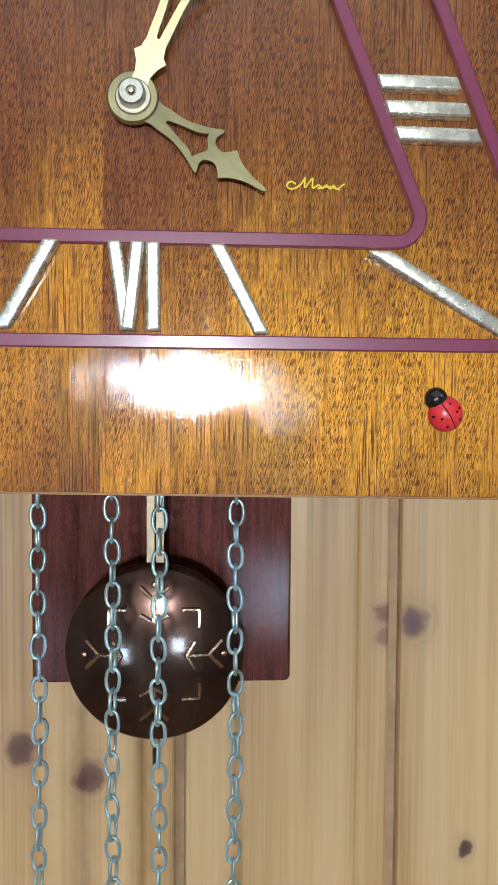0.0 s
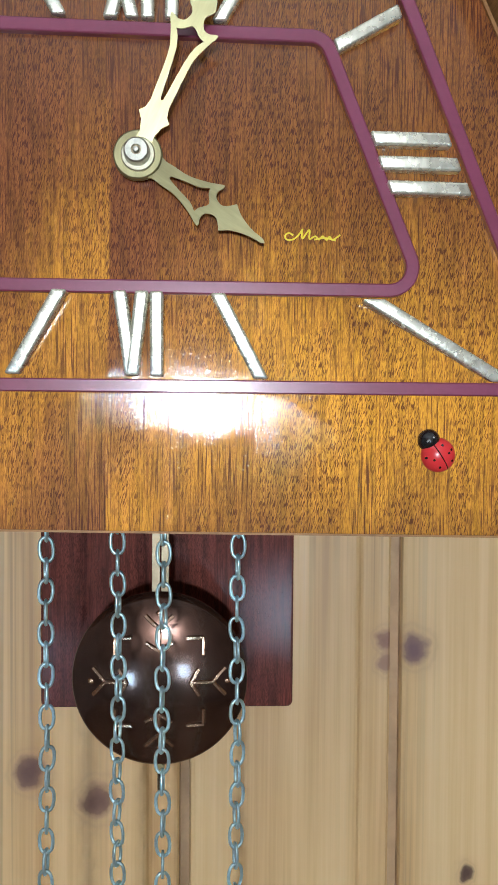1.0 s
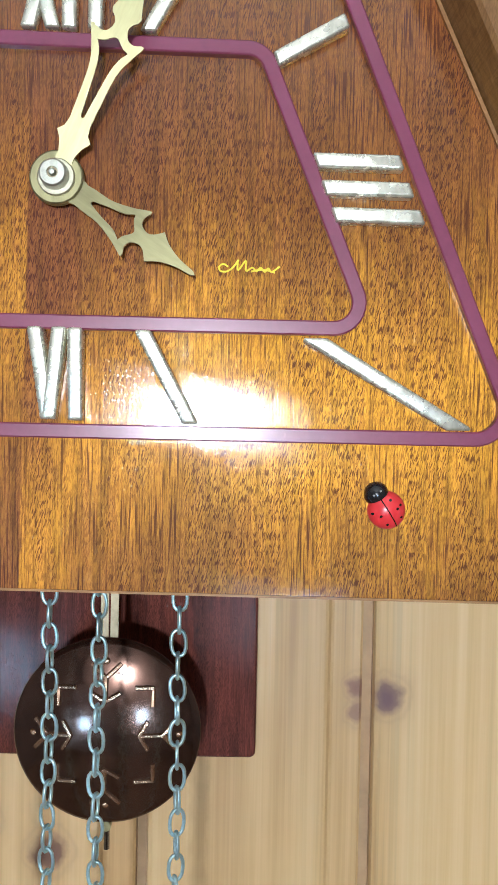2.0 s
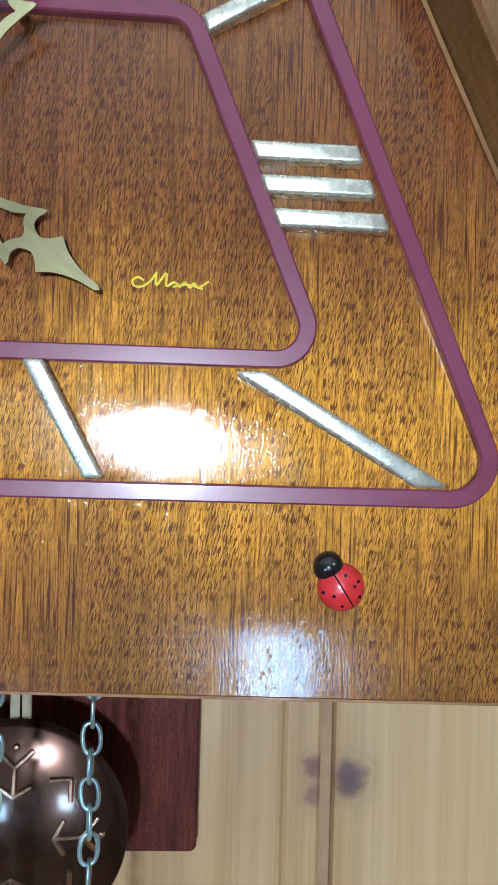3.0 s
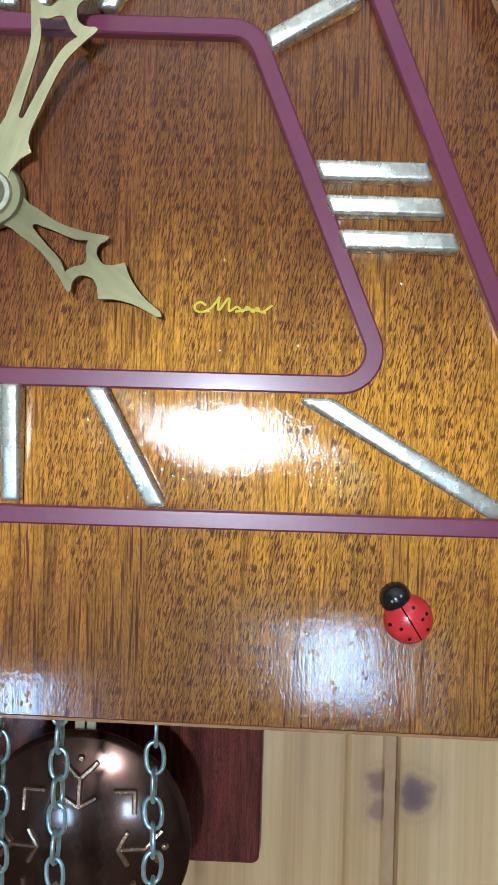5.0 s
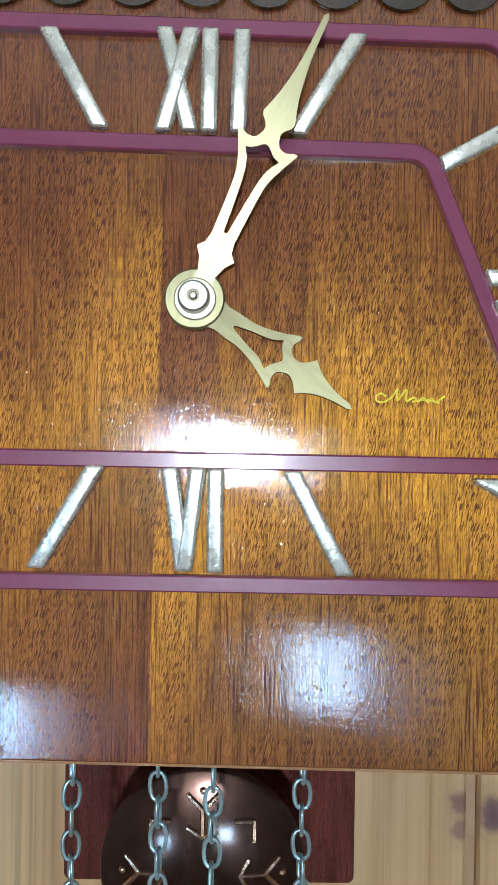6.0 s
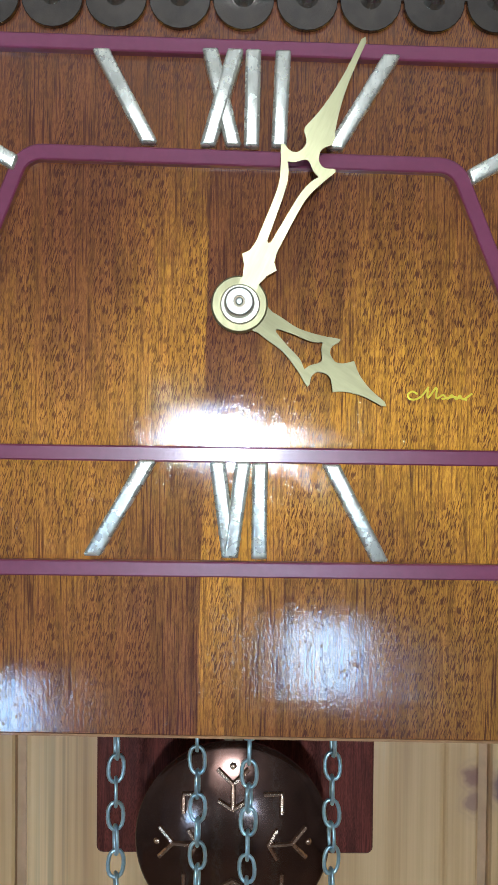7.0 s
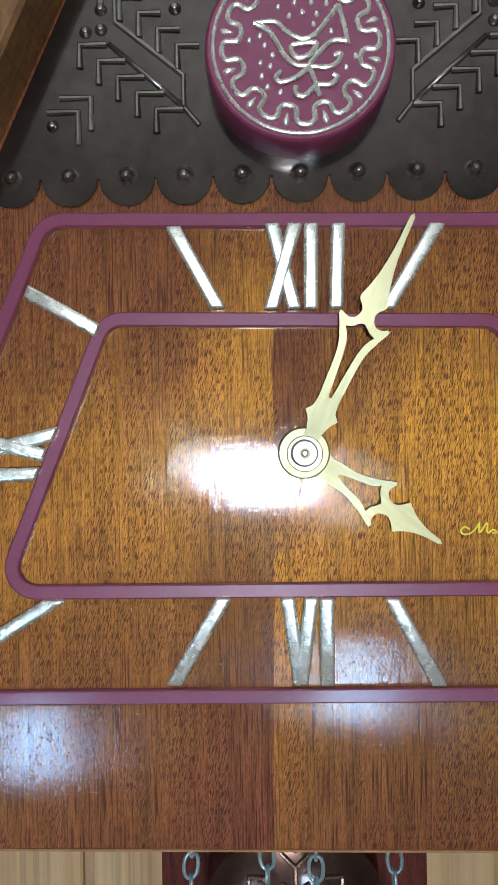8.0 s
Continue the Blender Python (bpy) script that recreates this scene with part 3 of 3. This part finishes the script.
# ---- the embossed plate over the dial ----
STEP, STUD_Z = 0.01716, 0.0830
STUDS = [k * STEP + 0.0003 for k in range(-5, 6)]
edge = []
lo = half(STUD_Z) - 0.0015
edge.append((-lo, STUD_Z - 0.001))
for cx in STUDS:
    for k in range(0, 13):
        a = math.pi + math.pi * k / 12
        p = (cx + 0.0083 * math.cos(a), STUD_Z - 0.0006 + 0.0082 * math.sin(a))
        if abs(p[0]) < half(p[1]) - 0.0015:
            edge.append(p)
edge += [(lo, STUD_Z - 0.001), (half(0.180) - 0.0015, 0.180), (-half(0.180) + 0.0015, 0.180)]
plate = part("ornament_plate", prism(edge, -0.0016, -0.0002, 0.00015), BRONZE, clock, "dark patinated brass plate with scalloped edge and embossed leaves")
for cx in STUDS:
    part("stud", lathe([(0, -0.0044), (0.0008, -0.0042), (0.0014, -0.0036), (0.0018, -0.0028), (0.0022, -0.0021), (0.0030, -0.0016)], cx, STUD_Z, 16), BRONZE_LIT, plate)


def ridge(points, r=0.00115):
    return wire([(x, -0.0016, z) for x, z in points], r, 10, flat=0.95)


for s in (-1, 1):
    for k in range(5):
        x, z = s * (-0.0647 + 0.00567 * k), 0.1223 - 0.00493 * k
        part("leaf_ridge", ridge([(x - s * -0.0080, z), (x, z), (x, z - 0.0069)]), BRONZE_LIT, plate)
    for k in range(-2, 3):
        x, z = s * (-0.0470 + 0.00567 * k), 0.1313 - 0.00493 * k
        part("leaf_ridge", ridge([(x + s * 0.0066, z), (x, z), (x, z - 0.0070)]), BRONZE_LIT, plate)
    for dx, dz in ((0, 0), (-0.0038, -0.0042)):
        x, z = s * (-0.0616 + dx), 0.1066 + dz
        part("leaf_ridge", ridge([(x - s * 0.0092, z), (x, z), (x, z - 0.0098)]), BRONZE_LIT, plate)
    part("stem_ridge", ridge([(s * -0.0540, 0.1380), (s * -0.0540, 0.1290), (s * -0.0339, 0.1127), (s * -0.0339, 0.1033), (s * -0.0294, 0.0978)], 0.0009), BRONZE_LIT, plate)
    part("stem_ridge", ridge([(s * -0.0560, 0.1226), (s * -0.0336, 0.1030)], 0.0009), BRONZE_LIT, plate)
    for dx, dz in ((-0.0582, 0.1327), (-0.0582, 0.1268), (-0.0628, 0.1261), (-0.0361, 0.1325), (-0.0730, 0.0983)):
        part("leaf_stud", lathe([(0, -0.0040), (0.0008, -0.0037), (0.0014, -0.0027), (0.0020, -0.0016)], s * dx, dz, 10), BRONZE_LIT, plate)

# the round medallion on the plate
MX, MZ, MR, MY = 0.0003, 0.1142, 0.0262, -0.0150
medallion = part("medallion", lathe([(0, MY), (MR - 0.0002, MY), (MR + 0.0003, MY + 0.0003), (MR + 0.0006, MY + 0.0009), (MR + 0.0010, -0.0080), (MR + 0.0010, -0.0016), (0, -0.0016)], MX, MZ, 72), PURPLE, clock, "round plum medallion with silver scrollwork relief")
for f in medallion.data.polygons:
    f.use_smooth = len(f.vertices) == 4
silver_y = MY - 0.0002


def relief(name, pts, r=0.00052, closed=False):
    return part(name, wire([(MX + x, silver_y, MZ + z) for x, z in pts], r, 8, closed, 0.9), SILVER, medallion)


def polar(r, a):
    return (r * math.sin(a), -r * math.cos(a))


def teardrop(name, x, z, rx, rz, turn, h=0.0006):
    """A low raised drop on the medallion, pointed at its upper end before it is turned."""
    bm, loops = bmesh.new(), []
    for a in (0.0, 0.5, 1.0):
        ring = []
        for k in range(14):
            q = 2 * math.pi * k / 14
            up = math.sin(q) * math.cos(a)
            ring.append(bm.verts.new((rx * math.cos(q) * math.cos(a) * (1 - 0.45 * up), -h * math.sin(a), rz * up)))
        loops.append(ring)
    for p, q in zip(loops, loops[1:]):
        for k in range(14):
            bm.faces.new((p[k - 1], p[k], q[k], q[k - 1])).smooth = True
    bm.faces.new(loops[-1]).smooth = True
    ob = part(name, bm, SILVER, medallion)
    ob.location, ob.rotation_euler = (MX + x, MY, MZ + z), (0, turn, 0)
    return ob


relief("rim_line", [polar(0.0246, 2 * math.pi * k / 72) for k in range(72)], 0.00062, True)
WAVE = [(2 * math.pi * k / 288, 24 * math.pi * k / 288 + 0.9) for k in range(288)]
relief("wave_line", [polar(0.0196 + 0.0026 * math.sin(q), a - 0.045 * math.sin(2 * q)) for a, q in WAVE], 0.00086, True)
for k in range(12):
    a = 2 * math.pi * k / 12 + (1.5 * math.pi - 0.9) / 12
    x, z = polar(0.0210, a)
    teardrop("dash", x, z, 0.00085, 0.0020, -a)
U = 6.1e-5
SCROLLS = [
    [(290, 110), (385, 105), (440, 150), (490, 180), (530, 185), (580, 160), (630, 100), (680, 35)], [(680, 35), (700, 110), (722, 215)],
    [(300, 115), (350, 140), (390, 190), (430, 260), (480, 305), (540, 312), (620, 320), (670, 300), (690, 260), (655, 265)],
    [(540, 310), (590, 250), (650, 200), (712, 200)], [(462, 215), (575, 207), (550, 255), (500, 275), (465, 250), (462, 216)],
    [(540, 312), (570, 390), (590, 455)], [(540, 320), (480, 365), (410, 385), (390, 360), (415, 335)],
    [(575, 400), (520, 450), (480, 440), (480, 405)], [(580, 400), (640, 400), (670, 370), (650, 355)],
]
for k, line in enumerate(SCROLLS):
    relief("scroll", [(v.x, v.y) for v in glide([((x - 505) * U, (215 - y) * U) for x, y in line], 5)], 0.00080).location.y = -0.00006 * k
for x, y in ((320, 165), (270, 185), (340, 210), (375, 255), (320, 290), (365, 305), (325, 350), (350, 400), (410, 425), (405, 35), (455, 75), (480, 15),
             (513, 60), (555, 15), (580, 70), (565, 115), (645, 150), (755, 265), (712, 318), (625, 20), (430, -30), (520, -40), (600, -30)):
    teardrop("drop", (x - 505) * U, (215 - y) * U, 0.00068, 0.00105, radians(-14 if x > 505 else 14))

# ---- the pendulum ----
pendulum = tagged(new("pendulum"), "dark copper pendulum bob on a twin brass rod", "pendulum")
BOB_Y, BOB_Z, BOB_R = 0.106, -0.2005, 0.0398
pendulum.location = (-0.001, BOB_Y, HUB)
bob = part("bob", lathe([(0, -0.0060), (0.010, -0.0057), (0.020, -0.0047), (0.030, -0.0028), (0.037, -0.0008), (0.0392, 0.0), (BOB_R, 0.0008), (BOB_R, 0.0016), (0.039, 0.0022), (0, 0.0022)], 0, BOB_Z, 72),
           COPPER, pendulum, "domed dark copper disc with embossed strokes")
for x in (-0.0021, 0.0021):
    part("rod", block(x - 0.0017, x + 0.0017, 0.0026, 0.0036, BOB_Z - 0.012, -0.03), DULL_BRASS, pendulum, "flat brass rod")
part("tail_nut", lathe([(0, -0.0), (0.0022, 0.0), (0.0022, 0.005), (0, 0.005)], 0, BOB_Z - BOB_R - 0.0015, 12), BRASS, pendulum)
part("tail", wire([(0, 0.003, BOB_Z - 0.02), (0, 0.003, BOB_Z - BOB_R - 0.0125)], 0.0013, 8), BLACK, pendulum)


def dome(x, z):
    r = math.hypot(x, z)
    return -0.0060 + 0.0052 * (r / 0.037) ** 2 - 0.0002


def mark(pts, r=0.0011):
    dense = []
    for a, b in zip(pts, pts[1:]):
        for k in range(4):
            dense.append((a[0] + (b[0] - a[0]) * k / 4, a[1] + (b[1] - a[1]) * k / 4))
    dense.append(pts[-1])
    part("embossed_stroke", wire([(x, dome(x, z), BOB_Z + z) for x, z in dense], r, 6), COPPER_LIT, bob)


for quarter in range(4):
    q = Matrix.Rotation(radians(90 * quarter), 2)
    for pts in ([(-0.0062, 0.0296), (0.0, 0.0239), (0.0, 0.0145)], [(0.0062, 0.0296), (0.0004, 0.0243)], [(-0.0060, 0.0178), (0.0, 0.0143), (0.0060, 0.0178)],
                [(0.0122, 0.0198), (0.0197, 0.0198), (0.0197, 0.0122)]):
        mark([tuple(q @ Vector(p)) for p in pts], 0.00105)
    c = q @ Vector((0.0, 0.0305))
    part("embossed_dot", lathe([(0, -0.0012), (0.0009, -0.0010), (0.0016, -0.0002), (0.0018, 0.0005)], 0, 0, 10), COPPER_LIT, bob).location = (c.x, dome(c.x, c.y) + 0.0004, BOB_Z + c.y)

# ---- the chains ----
LINK, WIRE = 0.00806, 0.00069
path = []
for k in range(16):
    a = 2 * math.pi * k / 16
    path.append((0.00262 * math.copysign(abs(math.cos(a)) ** 0.85, math.cos(a)), 0, 0.00468 * math.copysign(abs(math.sin(a)) ** 0.85, math.sin(a))))
link_source = wire(path, WIRE, 6, True)
link_mesh_data = bpy.data.meshes.new("link")
bmesh.ops.recalc_face_normals(link_source, faces=link_source.faces[:])
link_source.to_mesh(link_mesh_data)
link_source.free()
link_mesh_data.materials.append(ZINC)
rng = random.Random(4)
for j, (cx, shift, sway) in enumerate(((-0.0400, 0.004, 0.10), (-0.0128, 0.001, 0.25), (0.0044, 0.0055, -0.12), (0.0330, 0.0025, 0.05))):
    chain = tagged(new("chain"), "zinc-plated steel link chain hanging from the clock", "chain", group="weight chains")
    chain.location = (cx, 0.050, HUB - 0.080)
    for k in range(44):
        ob = new("link", link_mesh_data)
        ob.parent = chain
        ob.location = (0.0003 * math.sin(k * 0.5 + j * 2), 0.0003 * math.cos(k * 0.7 + j), -shift - LINK * k)
        ob.rotation_euler = (0.0, radians(rng.uniform(-5, 5)), radians((90 if k % 2 else 0) + 28 * math.sin(k * 0.16 + j * 1.7) * (0.4 + sway) + rng.uniform(-9, 9)))

# ---- the painted bead stuck on the dial ----
BX, BZ, LEAN_DEG = 0.0958, -0.0921, 33.0


def half_egg(rx, rz, h, cx, cz, bm, slot, steps=20, rows=6):
    loops = []
    for i in range(rows):
        a = math.pi / 2 * i / rows
        loops.append([bm.verts.new((cx + rx * math.cos(a) * math.cos(2 * math.pi * k / steps), -h * math.sin(a), cz + rz * math.cos(a) * math.sin(2 * math.pi * k / steps))) for k in range(steps)])
    top = bm.verts.new((cx, -h, cz))
    made = []
    for a, b in zip(loops, loops[1:]):
        for k in range(steps):
            made.append(bm.faces.new((a[k - 1], a[k], b[k], b[k - 1])))
    for k in range(steps):
        made.append(bm.faces.new((loops[-1][k - 1], loops[-1][k], top)))
    made.append(bm.faces.new(loops[0]))
    for f in made:
        f.smooth, f.material_index = True, slot


def egg_y(x, z):
    return -0.0042 * math.sqrt(max(0.0, 1 - (x / 0.0056) ** 2 - ((z + 0.0012) / 0.0057) ** 2))


bm = bmesh.new()
half_egg(0.0056, 0.0057, 0.0042, 0.0, -0.0012, bm, 0)
half_egg(0.0037, 0.0036, 0.0036, 0.0, 0.0044, bm, 1)
seam = [(0.0, egg_y(0, z) - 0.00003, z) for z in [0.0030 - 0.0096 * k / 12 for k in range(13)]]
start = len(bm.faces)
wire(seam, 0.00017, 4, bm=bm)
for x, z in ((0.0022, 0.0012), (0.0026, -0.0020), (0.0040, -0.0016), (0.0024, -0.0048), (-0.0026, -0.0014), (-0.0022, -0.0045), (-0.0042, 0.0004)):
    v = [bm.verts.new((x + 0.00044 * math.cos(q), egg_y(x + 0.00044 * math.cos(q), z + 0.0004 * math.sin(q)) - 0.00006, z + 0.0004 * math.sin(q))) for q in [math.pi * k / 4 for k in range(8)]]
    bm.faces.new(v)
bm.faces.ensure_lookup_table()
for f in bm.faces[start:]:
    f.material_index = 1
for x in (-0.0011, 0.0012):
    half_egg(0.00065, 0.00055, 0.0040, x, 0.0048, bm, 2, 8, 3)
bead = tagged(link_mesh("ladybird_bead", bm, [RED, BLACK, WHITE_DOT]), "red and black painted wooden bead glued on the dial", "ornament")
bead.location, bead.rotation_euler = (BX, -0.0001, HUB + BZ), (0, radians(-LEAN_DEG), 0)

# ---- the wall's boards ----
def plank_mesh():
    """One profiled board: flat face, a step down to a sunk strip, and a narrow open joint."""
    prof = [(0.0011, 0.0170), (0.0011, 0.0030), (0.0020, 0.0008), (0.0040, 0.0), (0.0870, 0.0), (0.0885, 0.0003), (0.0900, 0.0014), (0.0915, 0.0018), (0.1045, 0.0018), (0.1058, 0.0028), (0.1062, 0.0060), (0.1109, 0.0060), (0.1109, 0.0170)]
    bm = bmesh.new()
    a = [bm.verts.new((x, WALL + y, 0.0)) for x, y in prof]
    b = [bm.verts.new((x, WALL + y, CEIL)) for x, y in prof]
    for k in range(len(prof)):
        f = bm.faces.new((a[k - 1], a[k], b[k], b[k - 1]))
        f.material_index = int(prof[k - 1][1] == 0.0060 or prof[k][1] == 0.0060)
    bm.faces.new(a), bm.faces.new(b[::-1])
    bmesh.ops.recalc_face_normals(bm, faces=bm.faces[:])
    me = bpy.data.meshes.new("plank")
    bm.to_mesh(me)
    bm.free()
    me.materials.append(PINE), me.materials.append(TONGUE)
    return me


plank_data = plank_mesh()
k0 = math.ceil((X0 - FIRST) / PITCH)
for k in range(k0, int((X1 - FIRST) / PITCH)):
    ob = new("plank", plank_data)
    ob.parent = wall_north
    ob.location.x = FIRST + PITCH * k
